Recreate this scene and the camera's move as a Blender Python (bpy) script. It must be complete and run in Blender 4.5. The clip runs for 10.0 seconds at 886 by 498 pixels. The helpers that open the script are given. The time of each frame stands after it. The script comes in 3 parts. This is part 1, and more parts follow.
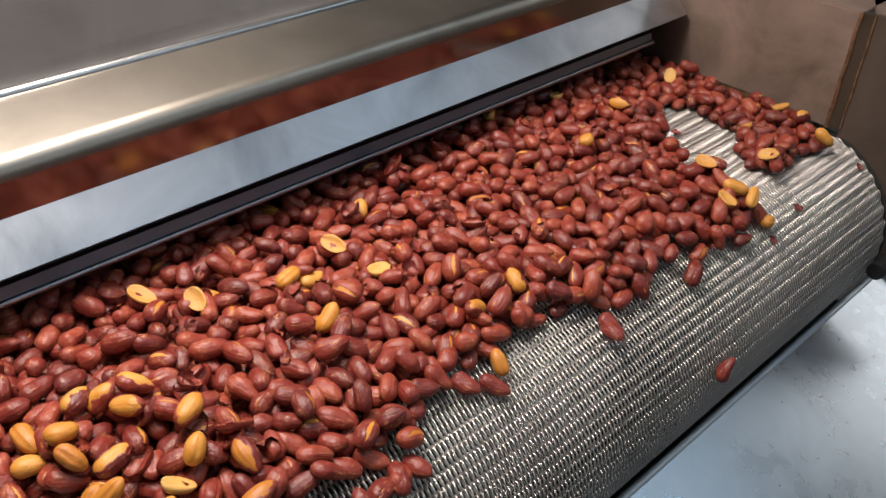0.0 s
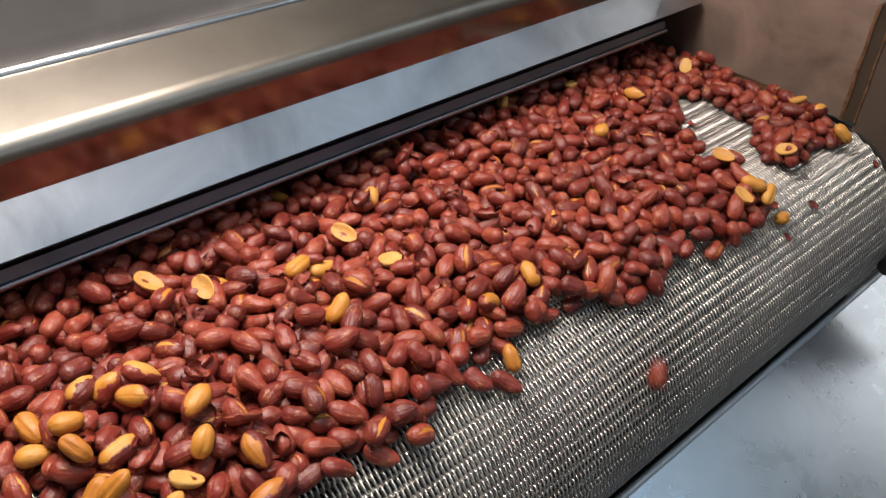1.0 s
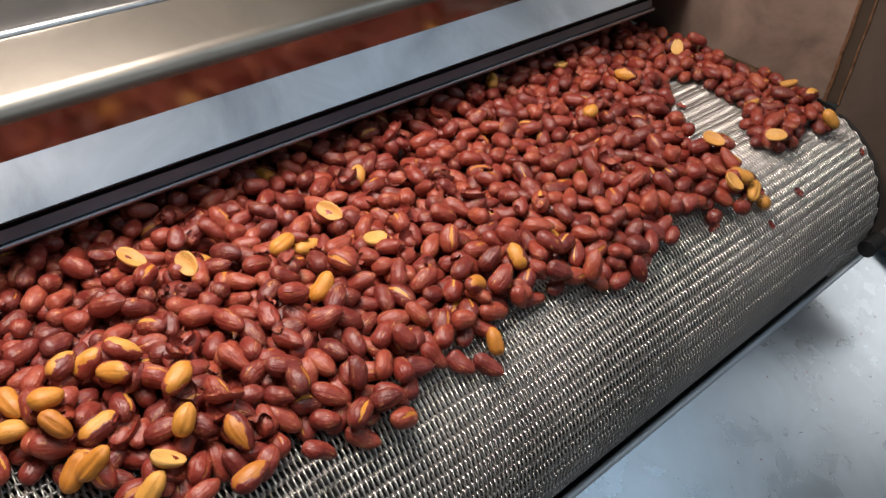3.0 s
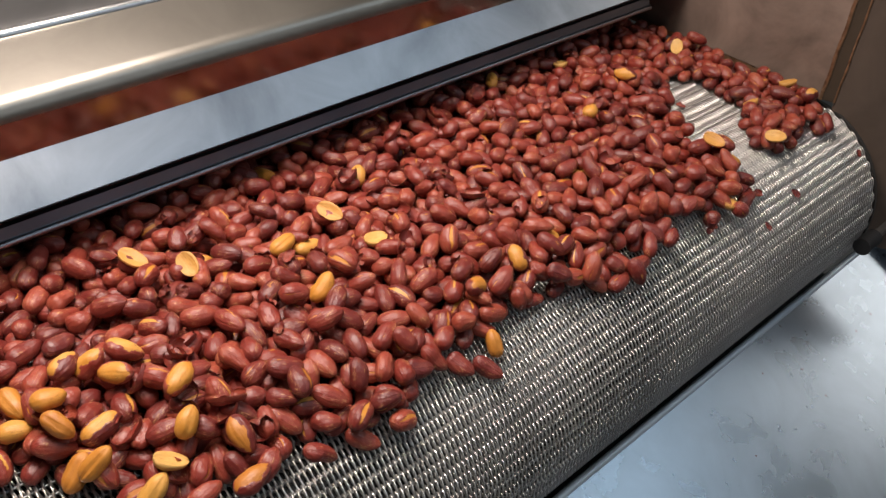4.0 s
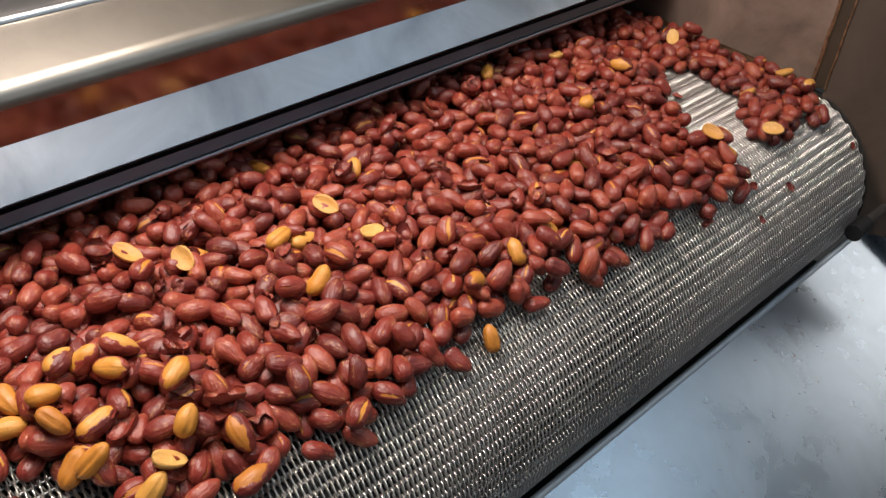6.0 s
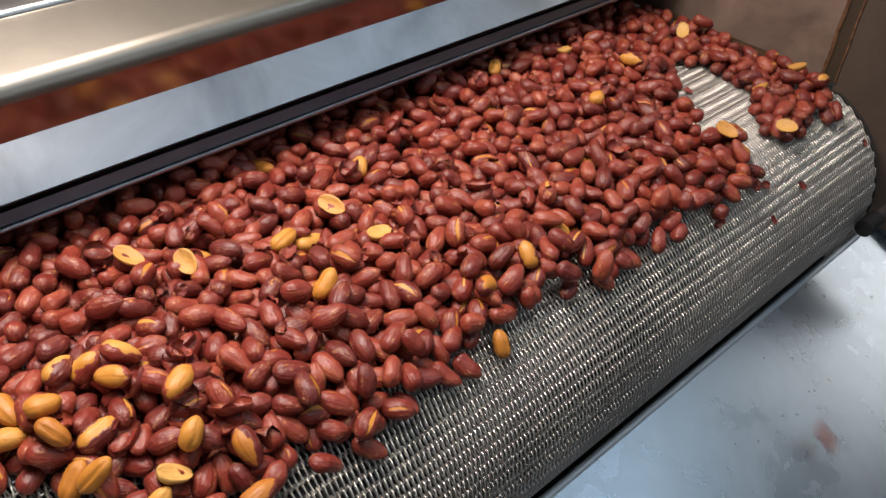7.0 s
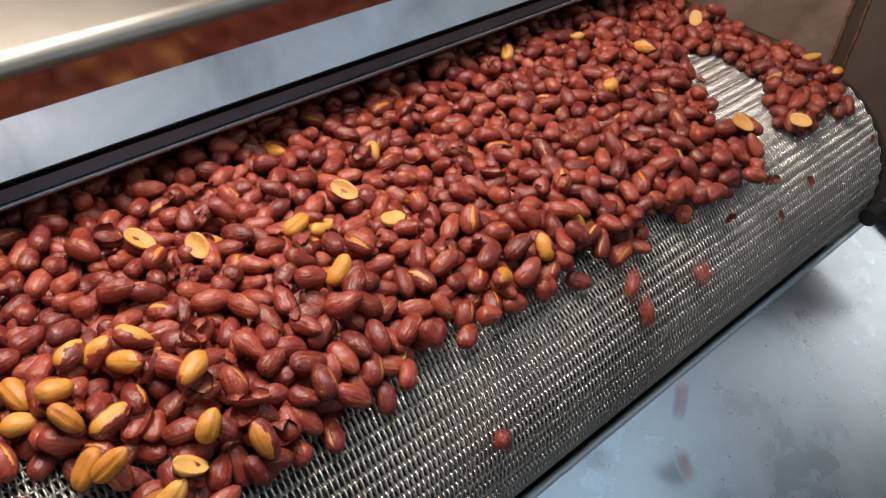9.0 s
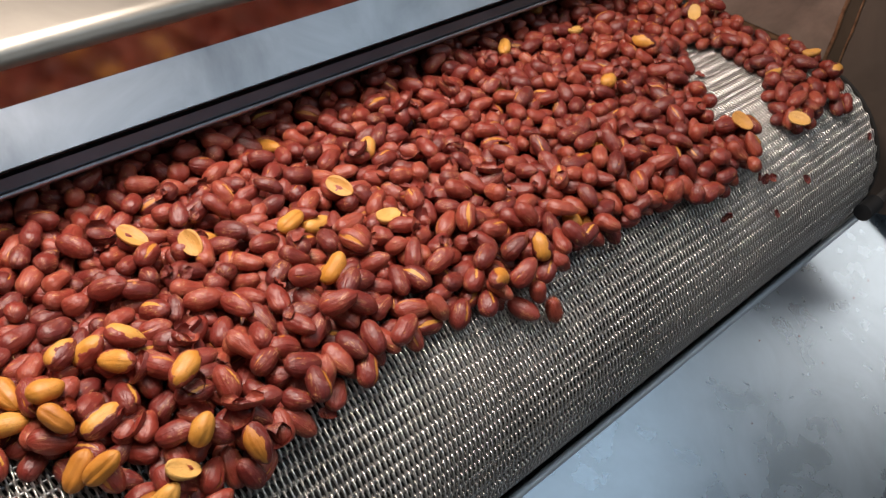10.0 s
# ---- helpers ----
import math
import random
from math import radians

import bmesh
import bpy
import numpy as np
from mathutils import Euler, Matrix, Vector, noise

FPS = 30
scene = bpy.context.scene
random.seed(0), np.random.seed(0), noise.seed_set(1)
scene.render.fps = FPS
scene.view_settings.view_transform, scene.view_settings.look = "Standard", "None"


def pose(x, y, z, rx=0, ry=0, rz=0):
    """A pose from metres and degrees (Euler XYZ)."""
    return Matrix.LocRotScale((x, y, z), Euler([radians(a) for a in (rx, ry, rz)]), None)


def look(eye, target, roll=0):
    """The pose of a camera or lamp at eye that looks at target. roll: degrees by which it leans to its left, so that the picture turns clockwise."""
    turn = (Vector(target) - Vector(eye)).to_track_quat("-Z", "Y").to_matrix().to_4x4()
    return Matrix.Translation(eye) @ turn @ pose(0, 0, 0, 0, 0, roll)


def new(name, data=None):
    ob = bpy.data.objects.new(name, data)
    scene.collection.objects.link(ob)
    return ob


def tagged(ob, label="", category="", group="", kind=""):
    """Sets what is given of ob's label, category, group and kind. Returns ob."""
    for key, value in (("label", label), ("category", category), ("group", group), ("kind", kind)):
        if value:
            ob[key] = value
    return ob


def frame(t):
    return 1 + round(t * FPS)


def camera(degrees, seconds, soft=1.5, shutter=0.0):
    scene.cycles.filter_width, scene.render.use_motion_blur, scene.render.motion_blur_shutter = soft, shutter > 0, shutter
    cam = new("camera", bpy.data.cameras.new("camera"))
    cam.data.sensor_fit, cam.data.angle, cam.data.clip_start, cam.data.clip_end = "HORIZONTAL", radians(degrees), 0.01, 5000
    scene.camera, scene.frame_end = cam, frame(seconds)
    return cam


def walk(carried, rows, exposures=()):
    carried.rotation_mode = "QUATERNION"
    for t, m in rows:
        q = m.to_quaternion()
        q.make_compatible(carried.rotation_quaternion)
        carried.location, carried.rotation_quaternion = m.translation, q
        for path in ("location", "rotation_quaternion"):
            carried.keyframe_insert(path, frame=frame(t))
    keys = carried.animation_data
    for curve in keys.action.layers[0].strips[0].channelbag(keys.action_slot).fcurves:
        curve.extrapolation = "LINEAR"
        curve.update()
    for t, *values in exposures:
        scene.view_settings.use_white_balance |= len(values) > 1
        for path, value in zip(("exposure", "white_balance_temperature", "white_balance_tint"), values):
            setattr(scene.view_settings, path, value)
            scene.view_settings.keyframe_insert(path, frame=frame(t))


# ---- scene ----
cam = camera(52.83, 10.0, 1.5, 0.45)


def eye(c, fwd, right):
    f, r = Vector(fwd).normalized(), Vector(right).normalized()
    u = r.cross(f).normalized()
    r = f.cross(u)
    m = Matrix((r, u, -f)).transposed().to_4x4()
    m.translation = c
    return m


walk(cam, [
    (0.0, eye((0.0000, 0.0000, 0.2700), (-0.5750, 0.5873, -0.5696), (0.6934, 0.7193, 0.0417))),
    (0.5, eye((-0.0078, 0.0019, 0.2682), (-0.5700, 0.5813, -0.5807), (0.6876, 0.7243, 0.0501))),
    (1.0, eye((-0.0074, 0.0017, 0.2675), (-0.5680, 0.5804, -0.5835), (0.6849, 0.7265, 0.0559))),
    (1.5, eye((-0.0066, 0.0024, 0.2659), (-0.5633, 0.5800, -0.5885), (0.6844, 0.7266, 0.0610))),
    (2.0, eye((-0.0048, 0.0066, 0.2656), (-0.5593, 0.5781, -0.5941), (0.6841, 0.7267, 0.0631))),
    (2.5, eye((-0.0031, 0.0056, 0.2658), (-0.5548, 0.5781, -0.5983), (0.6838, 0.7265, 0.0679))),
    (4.0, eye((0.0004, 0.0048, 0.2700), (-0.5484, 0.5762, -0.6060), (0.6834, 0.7264, 0.0723))),
    (4.5, eye((0.0002, 0.0047, 0.2676), (-0.5473, 0.5783, -0.6050), (0.6861, 0.7240, 0.0714))),
    (5.0, eye((0.0031, 0.0054, 0.2708), (-0.5468, 0.5742, -0.6093), (0.6846, 0.7256, 0.0695))),
    (5.5, eye((0.0073, 0.0038, 0.2696), (-0.5453, 0.5776, -0.6075), (0.6886, 0.7219, 0.0683))),
    (7.0, eye((-0.0038, 0.0104, 0.2643), (-0.5394, 0.5728, -0.6172), (0.6905, 0.7204, 0.0653))),
    (7.5, eye((-0.0034, 0.0077, 0.2648), (-0.5379, 0.5725, -0.6187), (0.6905, 0.7203, 0.0662))),
    (8.0, eye((-0.0021, 0.0072, 0.2653), (-0.5363, 0.5720, -0.6206), (0.6903, 0.7204, 0.0674))),
    (8.5, eye((-0.0056, 0.0044, 0.2622), (-0.5323, 0.5724, -0.6237), (0.6888, 0.7212, 0.0740))),
    (9.0, eye((-0.0085, 0.0070, 0.2610), (-0.5270, 0.5715, -0.6290), (0.6874, 0.7219, 0.0800))),
    (9.5, eye((-0.0087, 0.0089, 0.2614), (-0.5235, 0.5714, -0.6320), (0.6880, 0.7211, 0.0821))),
    (10.0, eye((-0.0092, 0.0107, 0.2618), (-0.5189, 0.5692, -0.6378), (0.6870, 0.7217, 0.0852))),
])

# ---- light ----
world = bpy.data.worlds.new("hall")
world.use_nodes = True
world.node_tree.nodes["Background"].inputs[0].default_value = (0.72, 0.80, 0.95, 1)
world.node_tree.nodes["Background"].inputs[1].default_value = 0.05
scene.world = world
scene.view_settings.exposure = 0.21

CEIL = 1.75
# Unseen area lamps, added to light the nuts, wires and metal reflections.
ADDED_LAMPS = [  # x, y, z, size x, size y, watts, colour
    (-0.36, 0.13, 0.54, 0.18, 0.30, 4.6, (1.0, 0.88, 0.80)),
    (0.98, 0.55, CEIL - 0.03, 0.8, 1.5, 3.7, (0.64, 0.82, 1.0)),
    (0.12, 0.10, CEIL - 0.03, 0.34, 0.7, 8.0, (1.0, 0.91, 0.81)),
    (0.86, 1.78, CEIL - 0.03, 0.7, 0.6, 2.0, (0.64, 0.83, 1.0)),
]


def added_lamp(x, y, z, sx, sy, watts, col):
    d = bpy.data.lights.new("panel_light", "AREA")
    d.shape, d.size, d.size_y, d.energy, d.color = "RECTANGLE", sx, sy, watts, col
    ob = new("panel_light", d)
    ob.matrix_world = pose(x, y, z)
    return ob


for row in ADDED_LAMPS:
    added_lamp(*row)
# Unseen side lamp, added to brighten the roller's front from the east.
east_fill = bpy.data.lights.new("window_light", "AREA")
east_fill.shape, east_fill.size, east_fill.size_y, east_fill.energy, east_fill.color = "RECTANGLE", 1.8, 0.8, 4.5, (0.82, 0.91, 1.0)
new("window_light", east_fill).matrix_world = look((2.55, 0.9, 1.20), (0, 0.9, 0.2))

# Unseen lamp, added for the pale reflection on the chute.
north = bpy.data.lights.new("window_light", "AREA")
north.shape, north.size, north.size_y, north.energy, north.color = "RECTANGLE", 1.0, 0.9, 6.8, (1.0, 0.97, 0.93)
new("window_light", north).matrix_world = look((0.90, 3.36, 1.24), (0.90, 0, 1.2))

# ---- plan: belt runs along +x, its width along y, belt top at z = 0 ----
XC, ZC, RO = -0.212, -0.067, 0.068     # axis of the nose roller and the belt's outer radius
SPEED = 0.00227                        # belt speed, metres a second
Y0, Y1 = -0.09, 0.576                  # belt edges
TX, TZ, SL = -0.1590, -0.126, radians(24)   # upper edge of the chute and its fall


def on_belt(s, y, h=0.0):
    """The pose h above the belt, s metres along it from the roller's crown."""
    if s < 0:
        return pose(XC + s, y, ZC + RO + h)
    a = s / RO
    if a > math.pi:
        return pose(XC - (s - math.pi * RO), y, ZC - RO - h, 0, 180, 0)
    return pose(XC + (RO + h) * math.sin(a), y, ZC + (RO + h) * math.cos(a), 0, math.degrees(a), 0)


# ---- materials ----
def material(name):
    m = bpy.data.materials.new(name)
    m.use_nodes = True
    t = m.node_tree
    return m, t, t.nodes["Principled BSDF"]


def node(t, kind, **kw):
    n = t.nodes.new(kind)
    for k, v in kw.items():
        if k in ("Scale", "Detail", "Roughness", "Distortion", "Strength", "Distance"):
            n.inputs[k].default_value = v
        elif k == "operation":
            n.operation = v
        elif k == "data_type":
            n.data_type = v
    return n


def ramp(t, src, stops):
    r = t.nodes.new("ShaderNodeValToRGB")
    while len(r.color_ramp.elements) < len(stops):
        r.color_ramp.elements.new(0.5)
    for e, (p, c) in zip(r.color_ramp.elements, stops):
        e.position = p
        e.color = (*c, 1) if len(c) == 3 else c
    t.links.new(src, r.inputs[0])
    return r.outputs[0]


def grey(v):
    return (v, v, v)


def steel(name, tone, rough, brushed=(400, 4, 400), relief=0.03, stain_sheen=0.15, spread=0.08, tint=(1, 1, 1), metal=1.0):
    """Stainless sheet with fine brushing along y and faint stains; on FACE, uneven reflections."""
    m, t, p = material(name)
    co = t.nodes.new("ShaderNodeTexCoord")
    mp = t.nodes.new("ShaderNodeMapping")
    mp.inputs["Scale"].default_value = brushed
    t.links.new(co.outputs["Object"], mp.inputs[0])
    fine = node(t, "ShaderNodeTexNoise", Scale=1.0, Detail=4.0)
    t.links.new(mp.outputs[0], fine.inputs[0])
    big = node(t, "ShaderNodeTexNoise", Scale=18.0, Detail=5.0, Roughness=0.6, Distortion=0.6)
    t.links.new(co.outputs["Object"], big.inputs[0])
    lo = tuple(tone * (1 - stain_sheen) * c for c in tint)
    hi = tuple(min(1, tone * (1 + stain_sheen * 0.4)) * c for c in tint)
    t.links.new(ramp(t, big.outputs[0], [(0.3, lo), (0.65, hi)]), p.inputs["Base Color"])
    p.inputs["Metallic"].default_value = metal
    mixr = node(t, "ShaderNodeMath", operation="ADD")
    t.links.new(fine.outputs[0], mixr.inputs[0])
    t.links.new(big.outputs[0], mixr.inputs[1])
    t.links.new(ramp(t, mixr.outputs[0], [(0.35, grey(max(0.02, rough - spread))), (1.0, grey(rough + spread))]), p.inputs["Roughness"])
    b = node(t, "ShaderNodeBump", Strength=relief, Distance=0.0005)
    t.links.new(fine.outputs[0], b.inputs["Height"])
    t.links.new(b.outputs[0], p.inputs["Normal"])
    return m


def plain(name, col, rough, metal=0.0, scale=60.0, vary=0.2):
    m, t, p = material(name)
    co = t.nodes.new("ShaderNodeTexCoord")
    n = node(t, "ShaderNodeTexNoise", Scale=scale, Detail=5.0)
    t.links.new(co.outputs["Object"], n.inputs[0])
    t.links.new(ramp(t, n.outputs[0], [(0.3, tuple(c * (1 - vary) for c in col)), (0.7, tuple(min(1, c * (1 + vary)) for c in col))]), p.inputs["Base Color"])
    p.inputs["Roughness"].default_value = rough
    p.inputs["Metallic"].default_value = metal
    b = node(t, "ShaderNodeBump", Strength=0.1, Distance=0.001)
    t.links.new(n.outputs[0], b.inputs["Height"])
    t.links.new(b.outputs[0], p.inputs["Normal"])
    return m


def nut_material(name, stops, vein, rough, relief, crack, patch, share):
    """Roasted surface: tone differs from nut to nut, streaks run along the nut."""
    m, t, p = material(name)
    info = t.nodes.new("ShaderNodeObjectInfo")
    geo = t.nodes.new("ShaderNodeNewGeometry")
    uv = t.nodes.new("ShaderNodeUVMap")
    add = node(t, "ShaderNodeMath", operation="ADD")
    t.links.new(info.outputs["Random"], add.inputs[0])
    t.links.new(geo.outputs["Random Per Island"], add.inputs[1])
    fr = node(t, "ShaderNodeMath", operation="FRACT")
    t.links.new(add.outputs[0], fr.inputs[0])
    co = t.nodes.new("ShaderNodeTexCoord")
    blotch = node(t, "ShaderNodeTexNoise", Scale=170.0, Detail=4.0, Roughness=0.6)
    t.links.new(co.outputs["Object"], blotch.inputs[0])
    mp = t.nodes.new("ShaderNodeMapping")
    mp.inputs["Scale"].default_value = (16, 1.6, 1)
    t.links.new(uv.outputs[0], mp.inputs[0])
    off = t.nodes.new("ShaderNodeCombineXYZ")
    m10 = node(t, "ShaderNodeMath", operation="MULTIPLY")
    m10.inputs[1].default_value = 37.0
    t.links.new(fr.outputs[0], m10.inputs[0])
    t.links.new(m10.outputs[0], off.inputs[2])
    t.links.new(off.outputs[0], mp.inputs["Location"])
    streak = node(t, "ShaderNodeTexNoise", Scale=1.0, Detail=3.0, Roughness=0.6, Distortion=0.4)
    t.links.new(mp.outputs[0], streak.inputs[0])
    s1 = node(t, "ShaderNodeMath", operation="MULTIPLY_ADD")
    s1.inputs[1].default_value = 0.55
    t.links.new(blotch.outputs[0], s1.inputs[0])
    s2 = node(t, "ShaderNodeMath", operation="MULTIPLY_ADD")
    s2.inputs[1].default_value = 0.50
    s2.inputs[2].default_value = -0.03
    t.links.new(fr.outputs[0], s2.inputs[0])
    t.links.new(s2.outputs[0], s1.inputs[2])
    base = ramp(t, s1.outputs[0], stops)
    mix = t.nodes.new("ShaderNodeMix")
    mix.data_type = "RGBA"
    t.links.new(ramp(t, streak.outputs[0], [(0.56, grey(0.0)), (0.74, grey(0.32))]), mix.inputs["Factor"])
    t.links.new(base, mix.inputs[6])
    mix.inputs[7].default_value = (*vein, 1)
    # hair cracks along the nut, and flakes of the other layer clinging to it
    lines = ramp(t, streak.outputs[0], [(0.468, grey(0.0)), (0.478, grey(1.0)), (0.486, grey(1.0)), (0.496, grey(0.0))])
    where = ramp(t, blotch.outputs[0], [(0.49, grey(0.0)), (0.60, grey(0.8))])
    both = node(t, "ShaderNodeMath", operation="MULTIPLY")
    t.links.new(lines, both.inputs[0])
    t.links.new(where, both.inputs[1])
    mix2 = t.nodes.new("ShaderNodeMix")
    mix2.data_type = "RGBA"
    t.links.new(both.outputs[0], mix2.inputs["Factor"])
    t.links.new(mix.outputs[2], mix2.inputs[6])
    mix2.inputs[7].default_value = (*crack, 1)
    shred = node(t, "ShaderNodeTexNoise", Scale=115.0, Detail=3.0, Roughness=0.55, Distortion=0.8)
    move = t.nodes.new("ShaderNodeVectorMath")
    t.links.new(co.outputs["Object"], move.inputs[0])
    t.links.new(off.outputs[0], move.inputs[1])
    t.links.new(move.outputs[0], shred.inputs[0])
    mix3 = t.nodes.new("ShaderNodeMix")
    mix3.data_type = "RGBA"
    t.links.new(ramp(t, shred.outputs[0], [(share, grey(0.0)), (share + 0.025, grey(0.92))]), mix3.inputs["Factor"])
    t.links.new(mix2.outputs[2], mix3.inputs[6])
    mix3.inputs[7].default_value = (*patch, 1)
    t.links.new(mix3.outputs[2], p.inputs["Base Color"])
    t.links.new(ramp(t, blotch.outputs[0], [(0.3, grey(rough - 0.08)), (0.7, grey(rough + 0.12))]), p.inputs["Roughness"])
    p.inputs["Specular IOR Level"].default_value = 0.6
    b = node(t, "ShaderNodeBump", Strength=relief, Distance=0.0006)
    t.links.new(streak.outputs[0], b.inputs["Height"])
    b2 = node(t, "ShaderNodeBump", Strength=relief * 0.7, Distance=0.0014)
    t.links.new(blotch.outputs[0], b2.inputs["Height"])
    t.links.new(b.outputs[0], b2.inputs["Normal"])
    grain = node(t, "ShaderNodeTexNoise", Scale=900.0, Detail=3.0)
    t.links.new(co.outputs["Object"], grain.inputs[0])
    b3 = node(t, "ShaderNodeBump", Strength=relief * 0.5, Distance=0.0003)
    t.links.new(grain.outputs[0], b3.inputs["Height"])
    t.links.new(b2.outputs[0], b3.inputs["Normal"])
    t.links.new(b3.outputs[0], p.inputs["Normal"])
    return m


SKIN = nut_material("roasted_skin", [(0.08, (0.090, 0.013, 0.011)), (0.28, (0.140, 0.018, 0.014)), (0.54, (0.225, 0.030, 0.019)), (0.76, (0.32, 0.060, 0.032)), (0.95, (0.40, 0.130, 0.058))],
                    (0.37, 0.110, 0.060), 0.41, 0.9, (0.70, 0.40, 0.17), (0.50, 0.20, 0.045), 0.715)
KERNEL = nut_material("pale_kernel", [(0.15, (0.40, 0.13, 0.016)), (0.5, (0.58, 0.24, 0.032)), (0.85, (0.68, 0.36, 0.078))],
                      (0.46, 0.18, 0.035), 0.50, 0.5, (0.30, 0.09, 0.02), (0.24, 0.05, 0.028), 0.70)
HALFM = nut_material("split_kernel_face", [(0.15, (0.50, 0.21, 0.036)), (0.5, (0.62, 0.32, 0.075)), (0.85, (0.70, 0.42, 0.13))],
                     (0.56, 0.27, 0.06), 0.55, 0.6, (0.40, 0.15, 0.03), (0.42, 0.15, 0.035), 0.80)
WIRE = steel("wire_steel", 0.85, 0.26, (300, 300, 300), 0.05, 0.12, 0.04, (1.0, 0.95, 0.905), 0.9)
ROD = steel("rod_steel", 0.34, 0.35, (300, 30, 300), 0.05, 0.3)
# Near-black tone, deepened for the shade seen between the belt's wires.
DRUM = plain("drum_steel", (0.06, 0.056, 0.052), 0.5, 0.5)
SHEET = steel("brushed_sheet", 0.58, 0.24, (900, 2, 900), 0.0, 0.12, 0.015)
# One hood steel, toned and tinted per facet for what each reflects.
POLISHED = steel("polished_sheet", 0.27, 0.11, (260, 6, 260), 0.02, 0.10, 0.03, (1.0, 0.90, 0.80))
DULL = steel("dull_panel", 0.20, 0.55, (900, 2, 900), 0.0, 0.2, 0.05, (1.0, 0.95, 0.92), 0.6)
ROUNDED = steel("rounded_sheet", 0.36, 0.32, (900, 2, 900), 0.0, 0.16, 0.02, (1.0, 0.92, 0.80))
# Bluish tint and mottling hold the strip's uneven reflection.
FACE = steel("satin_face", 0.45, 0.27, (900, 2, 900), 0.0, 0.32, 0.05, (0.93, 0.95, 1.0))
# Lip darkened for its reflection, rim paler for its highlight.
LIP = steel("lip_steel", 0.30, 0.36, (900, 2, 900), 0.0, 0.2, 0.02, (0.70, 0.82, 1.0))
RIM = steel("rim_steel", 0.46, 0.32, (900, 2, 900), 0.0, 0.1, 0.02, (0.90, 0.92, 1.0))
# Pale, half-metallic steel: the chute edge's highlight put into its colour.
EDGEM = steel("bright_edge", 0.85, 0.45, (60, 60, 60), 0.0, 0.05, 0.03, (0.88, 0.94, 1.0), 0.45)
# The blue that the chute reflects is partly tinted into its steel.
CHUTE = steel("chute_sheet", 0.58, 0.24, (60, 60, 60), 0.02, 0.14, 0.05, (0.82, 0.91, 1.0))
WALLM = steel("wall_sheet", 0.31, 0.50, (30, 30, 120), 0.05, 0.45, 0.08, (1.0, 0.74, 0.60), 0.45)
# Darker copy of the wall steel: the wing's shade is in its colour.
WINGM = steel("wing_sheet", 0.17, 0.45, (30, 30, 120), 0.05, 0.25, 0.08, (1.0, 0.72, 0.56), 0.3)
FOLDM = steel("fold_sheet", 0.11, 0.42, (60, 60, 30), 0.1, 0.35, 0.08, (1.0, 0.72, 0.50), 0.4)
WELD = plain("heat_stained_weld", (0.36, 0.21, 0.12), 0.45, 0.8, 160.0, 0.5)
# Rubber, and the plates that stand in for deep shade.
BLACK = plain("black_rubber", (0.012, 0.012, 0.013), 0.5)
PAINT = plain("hall_paint", (0.40, 0.42, 0.44), 0.7, 0.0, 3.0, 0.06)
CONCRETE = plain("hall_floor", (0.22, 0.22, 0.21), 0.7, 0.0, 5.0, 0.25)


# ---- mesh helpers ----
def mesh_of(name, verts, faces, mats, smooth=True, uvs=None, index=None):
    me = bpy.data.meshes.new(name)
    me.from_pydata([tuple(map(float, v)) for v in verts], [], [tuple(map(int, f)) for f in faces])
    for m in mats:
        me.materials.append(m)
    if smooth:
        me.polygons.foreach_set("use_smooth", [True] * len(me.polygons))
    if uvs is not None:
        lay = me.uv_layers.new(name="UVMap")
        ids = np.empty(len(me.loops), dtype=np.int32)
        me.loops.foreach_get("vertex_index", ids)
        lay.data.foreach_set("uv", np.asarray(uvs, dtype=np.float32)[ids].ravel())
    if index is not None:
        me.polygons.foreach_set("material_index", index)
    me.update()
    return me


def part(name, bm, mat, parent=None, label="", smooth=False):
    me = bpy.data.meshes.new(name)
    bmesh.ops.recalc_face_normals(bm, faces=bm.faces)
    for e in bm.edges:
        e.smooth = len(e.link_faces) == 2 and e.calc_face_angle(0) < 0.6
    bm.to_mesh(me)
    bm.free()
    me.materials.append(mat)
    if smooth:
        me.polygons.foreach_set("use_smooth", [True] * len(me.polygons))
    ob = new(name, me)
    if parent:
        ob.parent = parent
    if label:
        tagged(ob, label)
    return ob


def box(x0, x1, y0, y1, z0, z1, bevel=0.0):
    bm = bmesh.new()
    bmesh.ops.create_cube(bm, size=1, matrix=Matrix.Translation(((x0 + x1) / 2, (y0 + y1) / 2, (z0 + z1) / 2)) @ Matrix.Diagonal((x1 - x0, y1 - y0, z1 - z0, 1)))
    if bevel:
        bmesh.ops.bevel(bm, geom=list(bm.edges), offset=bevel, segments=2, affect="EDGES")
    return bm


def prism(profile, y0, y1):
    """A closed profile of (x, z) drawn out along y."""
    bm = bmesh.new()
    a = [bm.verts.new((x, y0, z)) for x, z in profile]
    c = [bm.verts.new((x, y1, z)) for x, z in profile]
    n = len(profile)
    for i in range(n):
        bm.faces.new((a[i], a[(i + 1) % n], c[(i + 1) % n], c[i]))
    bm.faces.new(a)
    bm.faces.new(c[::-1])
    return bm


def sheet(path, y0, y1, thick):
    """A bent sheet: the open profile path of (x, z), given its thickness away from the viewer."""
    pts = [Vector((x, z)) for x, z in path]
    back = []
    for i, p in enumerate(pts):
        d = (pts[min(i + 1, len(pts) - 1)] - pts[max(i - 1, 0)]).normalized()
        back.append(p + Vector((-d.y, d.x)) * thick)
    return prism([tuple(p) for p in pts] + [tuple(p) for p in reversed(back)], y0, y1)


